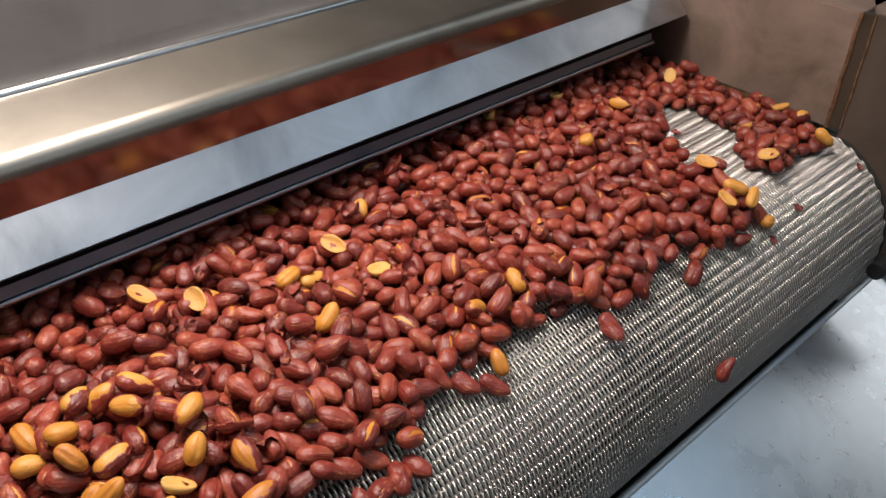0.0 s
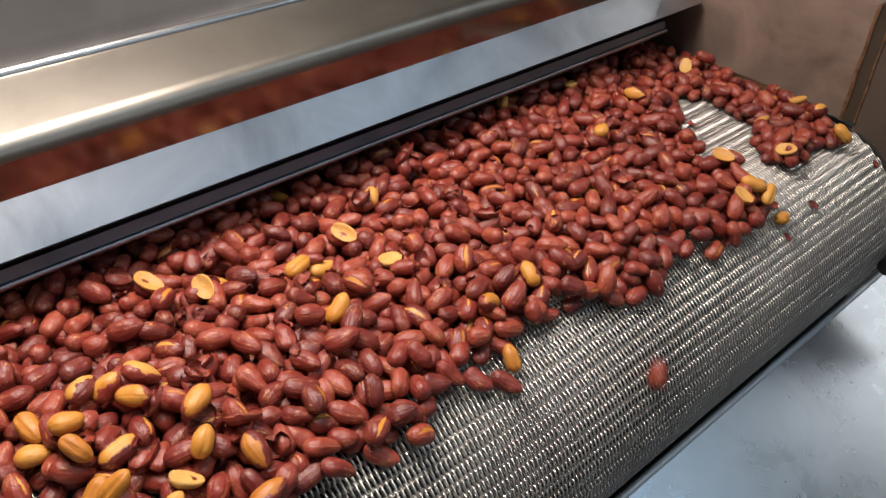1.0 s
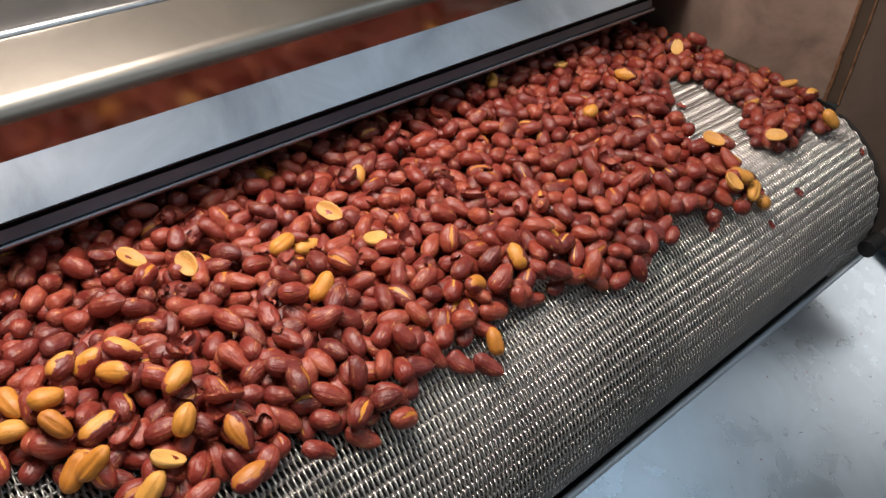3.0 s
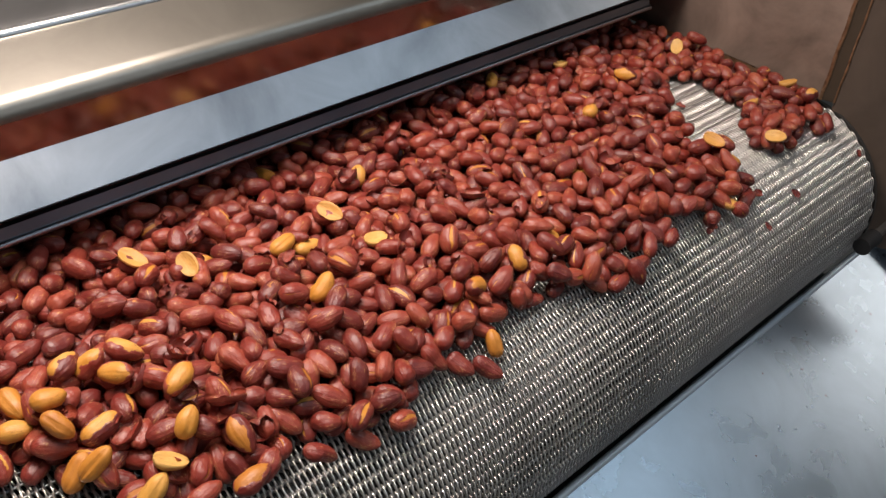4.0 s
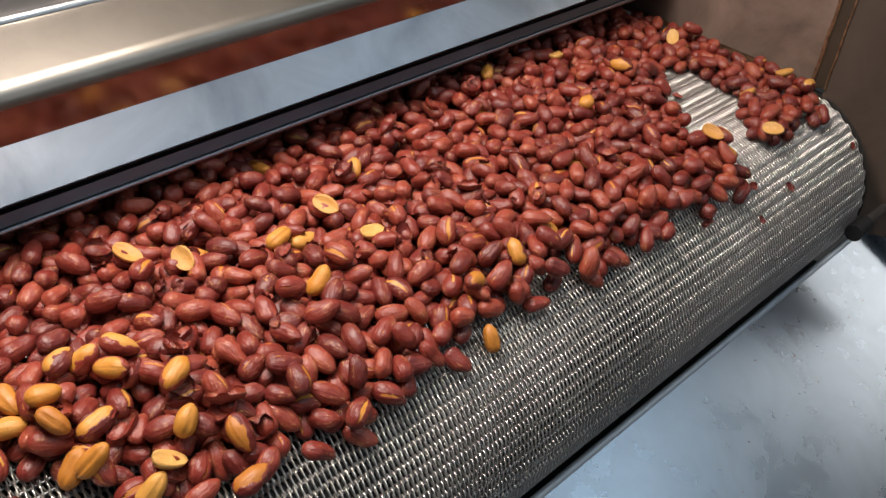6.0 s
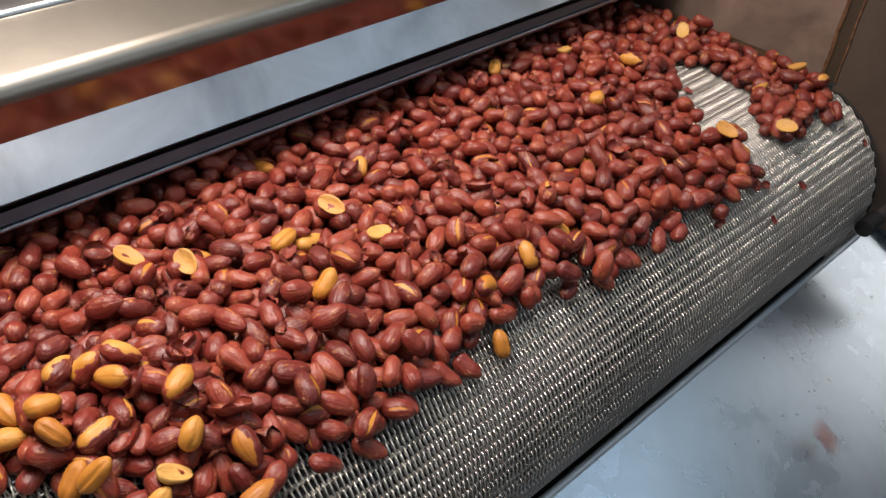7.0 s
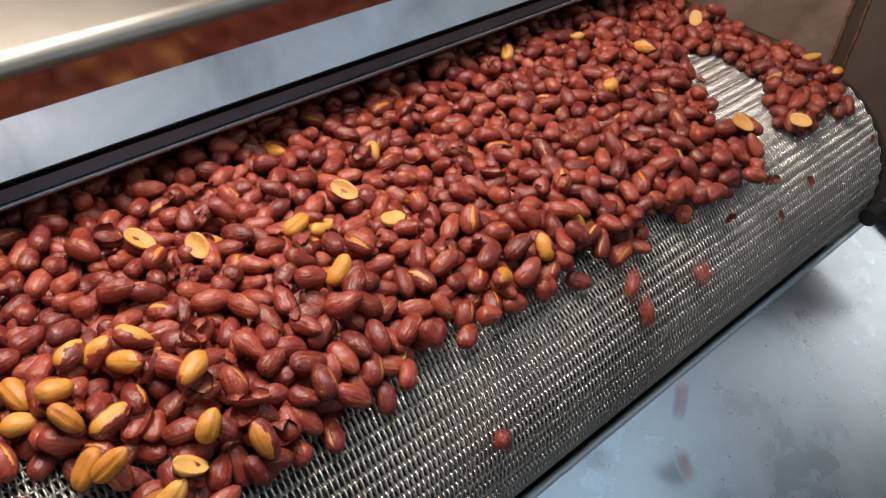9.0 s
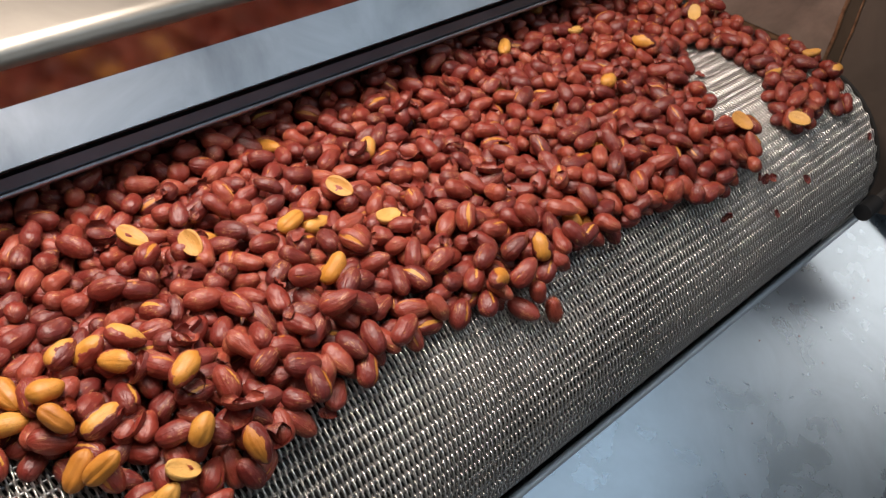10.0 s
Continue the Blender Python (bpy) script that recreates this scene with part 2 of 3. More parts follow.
def arc(cx, cz, r, a0, a1, n=6):
    return [(cx + r * math.cos(radians(a0 + (a1 - a0) * i / n)), cz + r * math.sin(radians(a0 + (a1 - a0) * i / n))) for i in range(n + 1)]


def rodmesh(r, length, seg=16):
    """A bevelled bar along y from 0."""
    bm = bmesh.new()
    bmesh.ops.create_cone(bm, cap_ends=True, segments=seg, radius1=r, radius2=r, depth=length,
                          matrix=Matrix.Translation((0, length / 2, 0)) @ Matrix.Rotation(radians(90), 4, "X"))
    return bm


# ---- the hall: a plain unseen room, added to close the place in ----
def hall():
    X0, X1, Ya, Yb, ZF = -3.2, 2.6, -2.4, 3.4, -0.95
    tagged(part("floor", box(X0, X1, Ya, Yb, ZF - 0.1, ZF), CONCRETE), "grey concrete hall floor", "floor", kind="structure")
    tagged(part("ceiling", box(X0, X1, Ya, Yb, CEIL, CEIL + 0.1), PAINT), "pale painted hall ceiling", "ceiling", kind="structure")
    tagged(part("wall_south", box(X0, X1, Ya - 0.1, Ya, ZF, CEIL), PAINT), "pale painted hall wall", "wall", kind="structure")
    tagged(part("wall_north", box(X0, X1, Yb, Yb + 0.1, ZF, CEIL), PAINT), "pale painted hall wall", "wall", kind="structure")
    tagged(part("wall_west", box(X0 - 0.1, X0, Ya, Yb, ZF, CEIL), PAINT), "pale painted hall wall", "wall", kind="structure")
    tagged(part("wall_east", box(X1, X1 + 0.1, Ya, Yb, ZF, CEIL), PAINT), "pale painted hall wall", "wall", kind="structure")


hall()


# ---- hood over the belt ----
def hood():
    base = tagged(new("hood"), "brushed stainless steel hood over the belt outlet", "hood")
    ye = 0.567

    def out(pts):
        """Brings a profile forward of the lip, so that the strip overhangs it."""
        return [(px * 0.948, 0.27 + (pz - 0.27) * 0.948) for px, pz in pts]

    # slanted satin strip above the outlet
    part("slanted_strip", sheet(out([(-0.3385, 0.0380), (-0.3554, 0.0552)]), Y0 - 0.25, ye, 0.0015), FACE, base, "satin strip, its bluish sheen tinted into the steel")
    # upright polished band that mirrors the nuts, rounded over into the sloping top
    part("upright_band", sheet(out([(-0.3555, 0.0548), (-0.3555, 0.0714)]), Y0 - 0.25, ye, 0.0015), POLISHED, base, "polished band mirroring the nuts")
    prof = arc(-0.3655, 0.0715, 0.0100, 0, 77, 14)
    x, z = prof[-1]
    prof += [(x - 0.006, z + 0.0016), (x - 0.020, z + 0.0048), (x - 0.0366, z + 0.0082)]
    part("rounded_top", sheet(out(prof), Y0 - 0.25, ye, 0.0015), ROUNDED, base, "rounded brushed top, its tan reflection tinted into the steel", True)
    x, z = out(prof)[-1]
    edge = arc(x - 0.001, z - 0.0008, 0.0030, -20, 150, 7)
    part("rolled_edge", prism(edge, Y0 - 0.25, ye), SHEET, base, "bright rolled edge", True)
    # Unseen upper part raised to shade nuts by the lip; dulled against glare.
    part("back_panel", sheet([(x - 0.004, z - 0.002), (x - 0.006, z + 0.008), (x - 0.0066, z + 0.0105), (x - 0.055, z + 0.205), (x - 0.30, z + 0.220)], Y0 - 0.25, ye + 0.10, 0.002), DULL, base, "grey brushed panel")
    # Added black sheet: the shade in the gap between strip and lip.
    part("under_plate", sheet([(-0.3240, 0.0484), (-0.3390, 0.0400), (-0.3420, 0.0370)], Y0 - 0.25, ye, 0.0012), BLACK, base, "added black sheet for the shade under the overhang")
    # folded lip
    lip = [(-0.3384, 0.0366), (-0.3361, 0.0362), (-0.3343, 0.0308)] + arc(-0.3340, 0.0300, 0.0008, 60, -170, 8) + [(-0.3362, 0.0310)]
    part("lip", prism(lip, Y0 - 0.25, 0.548), LIP, base, "folded steel lip, darkened and blued for its dark reflection", True)
    part("lip_rim", prism(arc(-0.3338, 0.0296, 0.0017, 0, 330, 11), Y0 - 0.25, 0.548), RIM, base, "rolled rim of the lip, paler steel for its highlight", True)
    # Added black plate: the dark of the hood's inside.
    part("inner_baffle", box(-0.352, -0.349, Y0 - 0.25, ye, 0.030, 0.0385), BLACK, base, "added black plate for the shade inside the hood")


hood()


# ---- side walls of the outlet ----
def walls():
    w = tagged(new("side_wall"), "stainless side wall with heat-stained weld", "side wall")
    yw = 0.572
    WING = 0.125
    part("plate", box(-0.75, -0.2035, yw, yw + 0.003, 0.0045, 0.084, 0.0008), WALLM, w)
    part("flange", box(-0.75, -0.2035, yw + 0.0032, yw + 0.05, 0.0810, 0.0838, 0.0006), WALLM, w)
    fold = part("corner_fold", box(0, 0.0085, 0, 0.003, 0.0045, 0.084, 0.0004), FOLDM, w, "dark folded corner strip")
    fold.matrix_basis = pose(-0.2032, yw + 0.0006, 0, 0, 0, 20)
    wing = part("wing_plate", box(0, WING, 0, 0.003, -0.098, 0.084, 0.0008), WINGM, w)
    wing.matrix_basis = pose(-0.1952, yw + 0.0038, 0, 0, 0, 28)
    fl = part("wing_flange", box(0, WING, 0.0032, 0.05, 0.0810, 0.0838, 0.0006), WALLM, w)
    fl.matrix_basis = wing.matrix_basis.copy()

    def bead(cx0, cy, thick, seed):
        """An uneven bead of weld up the corner."""
        bm, n, m, rows, rng = bmesh.new(), 46, 7, [], random.Random(seed)
        for i in range(n + 1):
            z = 0.0045 + 0.0795 * i / n
            r = thick * (1 + 0.06 * math.sin(i * 1.9) + rng.uniform(-0.08, 0.08))
            cx = cx0 + 0.00025 * math.sin(i * 0.35 + seed)
            rows.append([bm.verts.new((cx + r * 1.25 * math.cos(math.tau * k / m), cy + r * 0.6 * math.sin(math.tau * k / m), z)) for k in range(m)])
        for a, c in zip(rows, rows[1:]):
            for k in range(m):
                bm.faces.new((a[k], a[(k + 1) % m], c[(k + 1) % m], c[k]))
        bm.faces.new(rows[0])
        bm.faces.new(rows[-1][::-1])
        part("weld_bead", bm, WELD, w, "brown heat-stained weld bead", True)

    bead(-0.2036, yw + 0.0002, 0.0010, 4)
    bead(-0.1955, yw + 0.0036, 0.0007, 9)
    # Added strip in weld brown: the shaded gap between wall and belt.
    part("wear_strip", box(-0.70, -0.215, yw - 0.0012, yw - 0.0002, 0.0045, 0.0085, 0.0005), WELD, w, "brown strip standing in for the dark gap along the belt edge")


walls()


# ---- chute under the roller ----
def chute():
    c = tagged(new("discharge_chute"), "smooth stainless discharge chute below the belt, tinted for bluish reflections", "chute")
    L = 0.56
    def place(ob):
        ob.matrix_basis = pose(TX, 0, TZ, 0, math.degrees(SL), 0)
        return ob
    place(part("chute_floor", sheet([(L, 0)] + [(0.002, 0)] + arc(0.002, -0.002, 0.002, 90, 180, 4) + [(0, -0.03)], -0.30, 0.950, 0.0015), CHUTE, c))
    place(part("rolled_edge", prism(arc(0.0018, 0.0006, 0.0023, 0, 330, 13), -0.30, 0.950), EDGEM, c, "rolled upper edge in paler steel, standing for its highlight", True))
    place(part("end_stop", box(L - 0.002, L, -0.30, 0.950, 0.0, 0.03), CHUTE, c))
    place(part("near_cheek", box(0, L, -0.302, -0.3005, 0.0, 0.06), CHUTE, c))
    place(part("far_cheek", box(-0.004, L, 0.656, 0.9498, -0.01, 0.010, 0.002), CHUTE, c))


chute()


def drip_pan():
    # Black sheets added so the slit between belt and chute shows as shade.
    tagged(part("drip_pan", box(-0.60, TX - 0.006, -0.30, 0.64, -0.165, -0.162, 0.001), BLACK), "added black sheet that keeps the gap under the belt dark", "pan")
    tagged(part("pan_skirt", box(TX - 0.0055, TX - 0.004, -0.30, 0.64, -0.40, -0.150), BLACK), "added black plate that keeps the gap behind the chute edge dark", "plate")


drip_pan()


# ---- roller and bearing ----
def roller():
    r = tagged(new("nose_roller"), "dark steel nose roller inside the belt", "roller")
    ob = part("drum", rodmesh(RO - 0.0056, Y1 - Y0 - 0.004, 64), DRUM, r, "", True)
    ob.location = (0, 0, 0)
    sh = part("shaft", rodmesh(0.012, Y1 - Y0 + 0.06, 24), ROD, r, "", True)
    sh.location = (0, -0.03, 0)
    # Added disc: a thin dark line along the belt's far edge.
    fl = part("end_flange", rodmesh(RO + 0.0003, 0.0024, 64), DRUM, r, "dark disc that draws a rim line at the belt's end", True)
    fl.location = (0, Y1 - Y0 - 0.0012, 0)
    return r


ROLLER = roller()


def bearing():
    b = tagged(new("bearing"), "black rubber-capped bearing beside the roller", "bearing")
    h = part("housing", rodmesh(0.0060, 0.018, 24), BLACK, b, "", True)
    h.matrix_basis = pose(-0.1370, 0.556, -0.0725)
    st = part("bracket", box(-0.1395, -0.1345, 0.5722, 0.605, -0.0760, -0.0690, 0.001), ROD, b)
    return b


bearing()


def base():
    b = tagged(new("machine_base"), "grey steel base cabinet of the roaster outlet", "machine base")
    part("cabinet", box(-0.70, -0.175, -0.33, 0.62, -0.93, -0.1655, 0.004), DRUM, b)
    for y in (-0.26, 0.60):
        part("chute_leg", box(0.30, 0.33, y, y + 0.03, -0.95, -0.352, 0.002), ROD, b)
    for x in (-0.66, -0.24):
        for y in (-0.28, 0.55):
            part("foot", box(x, x + 0.04, y, y + 0.04, -0.95, -0.9305, 0.002), BLACK, b)
    part("hood_post", box(-0.64, -0.60, -0.335, -0.325, -0.17, 0.31, 0.002), ROD, b)
    part("hood_post", box(-0.64, -0.60, 0.645, 0.655, -0.17, 0.31, 0.002), ROD, b)


base()


def bed():
    tagged(part("slider_bed", box(-0.75, XC - 0.02, Y0, Y1, -0.016, -0.0125), DRUM), "dark slider bed under the belt", "bed")


bed()

# ---- woven wire belt ----
PITCH, COIL, GAUGE = 0.0057, 0.00255, 0.00043


def spiral_mesh(name, sign):
    turns, seg, sides = int((Y1 - Y0) / COIL), 8, 4
    n = turns * seg + 1
    ph = np.arange(n) * (math.tau / seg)
    a, hgt = PITCH * 0.70, 0.0019
    c, s = np.cos(ph), np.sin(ph)
    core = np.stack([a * np.sign(c) * np.abs(c) ** 0.85 * sign, Y0 + COIL * ph / math.tau, -0.0023 + hgt * np.sign(s) * np.abs(s) ** 0.7], 1)
    tan = np.gradient(core, axis=0)
    tan /= np.linalg.norm(tan, axis=1)[:, None]
    out = np.stack([c * sign, 0 * c, s], 1)
    out -= tan * (out * tan).sum(1)[:, None]
    out /= np.linalg.norm(out, axis=1)[:, None]
    bi = np.cross(tan, out)
    ring = []
    for k in range(sides):
        q = math.tau * (k + 0.5) / sides
        ring.append(core + GAUGE * (math.cos(q) * out + math.sin(q) * bi))
    v = np.stack(ring, 1).reshape(-1, 3)
    i = np.arange(n - 1)[:, None] * sides
    k = np.arange(sides)[None]
    k2 = (k + 1) % sides
    f = np.stack([i + k, i + k2, i + sides + k2, i + sides + k], -1).reshape(-1, 4)
    return mesh_of(name, v, f, [WIRE])


BELT_ROWS = []


def belt():
    b = tagged(new("mesh_belt"), "woven steel wire conveyor belt wrapped round its nose roller", "conveyor belt")
    kinds = [spiral_mesh("spiral", 1)]
    bm = rodmesh(0.0006, Y1 - Y0 - 0.001, 8)
    rm = bpy.data.meshes.new("cross_rod")
    bm.to_mesh(rm)
    bm.free()
    rm.materials.append(ROD)
    s, k, rng = -0.225, 0, random.Random(21)
    while s < 0.36:
        ob = new("spiral", kinds[0])
        ob.parent = b
        ro = new("cross_rod", rm)
        ro.parent = ob
        ro.location = (PITCH / 2, Y0, -0.0021)
        lean = pose(0, COIL / 2 if k % 2 else 0, (0.0002 if k % 2 else -0.0002) + 0.0001 * rng.uniform(-1, 1), 0, (6 if k % 2 else 0) + rng.uniform(-2, 2), 0)
        BELT_ROWS.append((ob, s, lean))
        s, k = s + PITCH, k + 1


belt()


# ---- peanuts ----
def nut_shape(rng, length, width, taper=0.12, n=17, m=20, bumps=0.05, groove=0.0, scale=1.0, bend=0.0, waist=0.0):
    """Vertices, faces and uvs of a kernel lying along x."""
    ph = [rng.uniform(0, 6.28) for _ in range(6)]
    dents = [(rng.uniform(-0.8, 0.8), rng.uniform(0, math.tau), rng.uniform(-1.6, 1.2) * bumps, rng.uniform(0.25, 0.55)) for _ in range(7)]
    V, UV = [], []
    for i in range(n):
        u = -math.cos(math.pi * i / (n - 1))
        core = max(0.0, 1 - abs(u) ** 2.5) ** 0.52
        r = core * (1 - taper * u) * (1 - waist * math.exp(-(u / 0.32) ** 2))
        for k in range(m + 1):
            a = math.tau * k / m
            w = 1 + bumps * (math.sin(2 * a + ph[0] + 1.5 * u) * 0.5 + math.sin(3 * a + ph[1] - 3 * u) * 0.35 + math.sin(5 * u + ph[2] + a) * 0.5)
            for du, da, amp, wid in dents:
                e = (a - da + math.pi) % math.tau - math.pi
                w += amp * math.exp(-((u - du) ** 2 + (e * 0.5) ** 2) / wid ** 2)
            if groove:
                w -= groove * math.exp(-((a - math.pi / 2) / 0.13) ** 2)
            rr = r * w * width / 2 * scale
            x = u * length / 2 * scale
            if u > 0.86:
                x += 0.0003 * (u - 0.86) / 0.14 * scale
            V.append((x, rr * math.cos(a), rr * math.sin(a) * 0.94 + bend * (u * u - 0.4) * width))
            UV.append((k / m, i / (n - 1)))
    F = []
    for i in range(n - 1):
        for k in range(m):
            a0 = i * (m + 1) + k
            F.append((a0, a0 + m + 1, a0 + m + 2, a0 + 1))
    return np.array(V), np.array(F), np.array(UV)


def half_shape(rng, length, width):
    """One cotyledon: domed below, its split face flat with a shallow hollow, lying face up."""
    V, F, UV = nut_shape(rng, length, width, 0.08, 13, 16, 0.03)
    top = V[:, 2] > 0
    r = np.minimum(1, np.hypot(V[:, 0] / (length / 2), V[:, 1] / (width / 2)))
    V[top, 2] = 0.0007 - 0.0011 * np.cos(r[top] * 1.57) - 0.0005 * np.exp(-(V[top, 1] / 0.0007) ** 2) + 0.0006 * np.exp(-((V[top, 0] - length * 0.36) ** 2 + V[top, 1] ** 2) / 0.0011 ** 2)
    V[:, 2] -= 0.001
    return V, F, UV


def split_shapes(rng, length, width, wide=0.0):
    """A nut whose skin has burst along its length, and the kernel that shows in the gap."""
    V, F, UV = nut_shape(rng, length, width, rng.uniform(0, 0.2), 21, 56, 0.06)
    a0, wid = rng.uniform(0.9, 2.3), wide or rng.choice((0.045, 0.06, 0.08, 0.11, 0.17))
    wob = [rng.uniform(0, 6) for _ in range(3)]
    ang, u = UV[:, 0] * math.tau, UV[:, 1]
    off = np.abs(ang - a0 - 0.16 * np.sin(7 * u + wob[0]))
    half = wid * (1 + 0.3 * np.sin(9 * u + wob[1]) + 0.12 * np.sin(31 * u + wob[2])) * np.clip(np.sin(np.pi * (u * 1.06 - 0.03)), 0, 1) ** 0.5
    inner = np.clip((half - off) / 0.10, -1, 1)
    core = V * (0.985, 0.965, 0.965)
    seam = np.exp(-(off / 0.07) ** 2) * np.sin(np.pi * u)
    core[:, 1:] *= (1 - 0.05 * seam)[:, None]
    V[:, 1:] *= (1 + 0.035 * np.exp(-(inner + 0.35) ** 2 / 0.15) * np.sin(np.pi * u) - 0.16 * np.clip(inner, 0, 1))[:, None]
    return (V, F, UV), (core, F, UV)


def shell_shape(rng, length, width):
    """An empty torn skin: an open trough with ragged edges, a paper's thickness."""
    V, F, UV = nut_shape(rng, length, width, rng.uniform(0, 0.15), 15, 24, 0.08)
    m, keep = 25, rng.randint(11, 15)
    ph = [rng.uniform(0, 6) for _ in range(3)]
    turn = math.pi * 1.5 - math.pi * keep / 24
    ang, u = UV[:, 0] * math.tau, UV[:, 1]
    lip = 1 + 0.16 * np.sin(9 * u + ph[0]) + 0.08 * np.sin(23 * u + ph[1])
    rad = np.hypot(V[:, 1], V[:, 2]) * (1 + 0.06 * np.sin(6 * u + ph[2]))
    a2 = turn + ang * lip
    out = np.stack([V[:, 0], rad * np.cos(a2), rad * np.sin(a2) * 0.8], 1)
    inner = out * (0.985, 0.96, 0.96)
    inner[:, 2] += 0.0001
    rows = [f for f in F if f[0] % m < keep and 1 <= f[0] // m < 12]
    f = np.array(rows)
    return np.vstack([out, inner]), np.vstack([f, f[:, ::-1] + len(out)]), np.vstack([UV, UV])


def flake_shape(rng, size):
    """A curled scrap of skin."""
    V, F, UV, n = [], [], [], 8
    for i in range(n + 1):
        for k in range(n + 1):
            u, w = i / n - 0.5, k / n - 0.5
            e = 1 + 0.12 * math.sin(5 * u + 3 * w + size * 9000)
            e += 0.05 * math.sin(9 * math.atan2(w, u + 0.01) + size * 5000)
            du, dw = math.sqrt(1 - 2 * w * w), math.sqrt(1 - 2 * u * u)
            V.append((u * du * size * e, w * dw * size * 0.75 * e, size * (0.55 * w * w + 0.35 * u * u + 0.05 * math.sin(11 * u + 7 * w))))
            UV.append((i / n, k / n))
    for i in range(n):
        for k in range(n):
            a = i * (n + 1) + k
            F.append((a, a + n + 1, a + n + 2, a + 1))
    V = np.array(V)
    F = np.array(F)
    m = len(V)
    return np.vstack([V, V - (0, 0, 0.00022)]), np.vstack([F, F[:, ::-1] + m]), np.vstack([UV, UV])


NR = random.Random(11)
SHAPES = []     # (kind, length, width, [(shape, material), ...], [mesh, ...])


def add_shape(kind, length, width, pieces):
    names = {"whole": ["peanut"], "split": ["peanut", "kernel"], "pale": ["blanched_peanut"], "half": ["half_kernel"], "flake": ["skin_flake"], "shell": ["skin_shell"]}[kind]
    meshes = [mesh_of(nm, p[0], p[1], [m], True, p[2]) for nm, (p, m) in zip(names, pieces)]
    SHAPES.append((kind, length, width, pieces, meshes))


for i in range(16):
    l, w = NR.uniform(0.0122, 0.0158), NR.uniform(0.0077, 0.0092)
    if i in (3, 8, 13):
        l = NR.uniform(0.0102, 0.0115)
    add_shape("whole", l, w, [(nut_shape(NR, l, w, NR.uniform(0.0, 0.22), bumps=NR.uniform(0.06, 0.13), groove=NR.choice((0, 0.05, 0.08)), bend=NR.uniform(-0.10, 0.10), waist=NR.choice((0, 0, 0, 0.08))), SKIN)])
for i in range(10):
    l, w = NR.uniform(0.0128, 0.0160), NR.uniform(0.0082, 0.0095)
    a, k = split_shapes(NR, l, w)
    add_shape("split", l, w, [(a, SKIN), (k, KERNEL)])
for i in range(5):
    l, w = NR.uniform(0.0136, 0.0167), NR.uniform(0.0085, 0.0096)
    a, k = split_shapes(NR, l, w, NR.uniform(0.6, 1.2))
    add_shape("split", l, w, [(a, SKIN), (k, KERNEL)])
for i in range(6):
    l, w = NR.uniform(0.0122, 0.0155), NR.uniform(0.0079, 0.0090)
    add_shape("pale", l, w, [(nut_shape(NR, l, w, NR.uniform(0, 0.15), 15, 28, 0.05, NR.choice((0.14, 0.2, 0.26)), bend=NR.uniform(-0.1, 0.1), waist=NR.choice((0, 0, 0.04))), KERNEL)])
for i in range(3):
    l, w = NR.uniform(0.0122, 0.0143), NR.uniform(0.0079, 0.0090)
    add_shape("half", l, w, [(half_shape(NR, l, w), HALFM)])
for i in range(4):
    l = NR.uniform(0.0042, 0.0070)
    add_shape("flake", l, l * 0.7, [(flake_shape(NR, l), SKIN)])
for i in range(5):
    l, w = NR.uniform(0.0125, 0.0160), NR.uniform(0.0088, 0.0102)
    add_shape("shell", l, w, [(shell_shape(NR, l, w), SKIN)])
BY = {k: [i for i, s in enumerate(SHAPES) if s[0] == k] for k in ("whole", "split", "pale", "half", "flake", "shell")}
BY["bare"] = BY["split"][10:]
BY["split"] = BY["split"][:10]

# the heap's front along the belt's width at the start: y -> s, in millimetres
FRONT_Y = [-100, 45, 66, 84, 105, 130, 152, 172, 186, 205, 266, 283, 309, 322, 335, 348, 375, 411, 444, 452, 482, 486, 500, 524, 550, 562]
FRONT_S = [-42, -36, -12, 12, 26, 29, 33, 35, 21, 14, 14, 18, 23, 31, 28, 20, 30, 33, 31, -10, -24, 16, 13, 12, 17, 0]
GAP = [(-86, 512), (-46, 454), (-22, 436), (30, 446), (34, 484), (0, 484), (-30, 520), (-70, 531)]   # bare patch of belt


def in_gap(s, y):
    s, y, inside, j = s * 1000, y * 1000, False, len(GAP) - 1
    for i in range(len(GAP)):
        (a, b), (c, d) = GAP[i], GAP[j]
        if (b > y) != (d > y) and s < (c - a) * (y - b) / (d - b) + a:
            inside = not inside
        j = i
    return inside


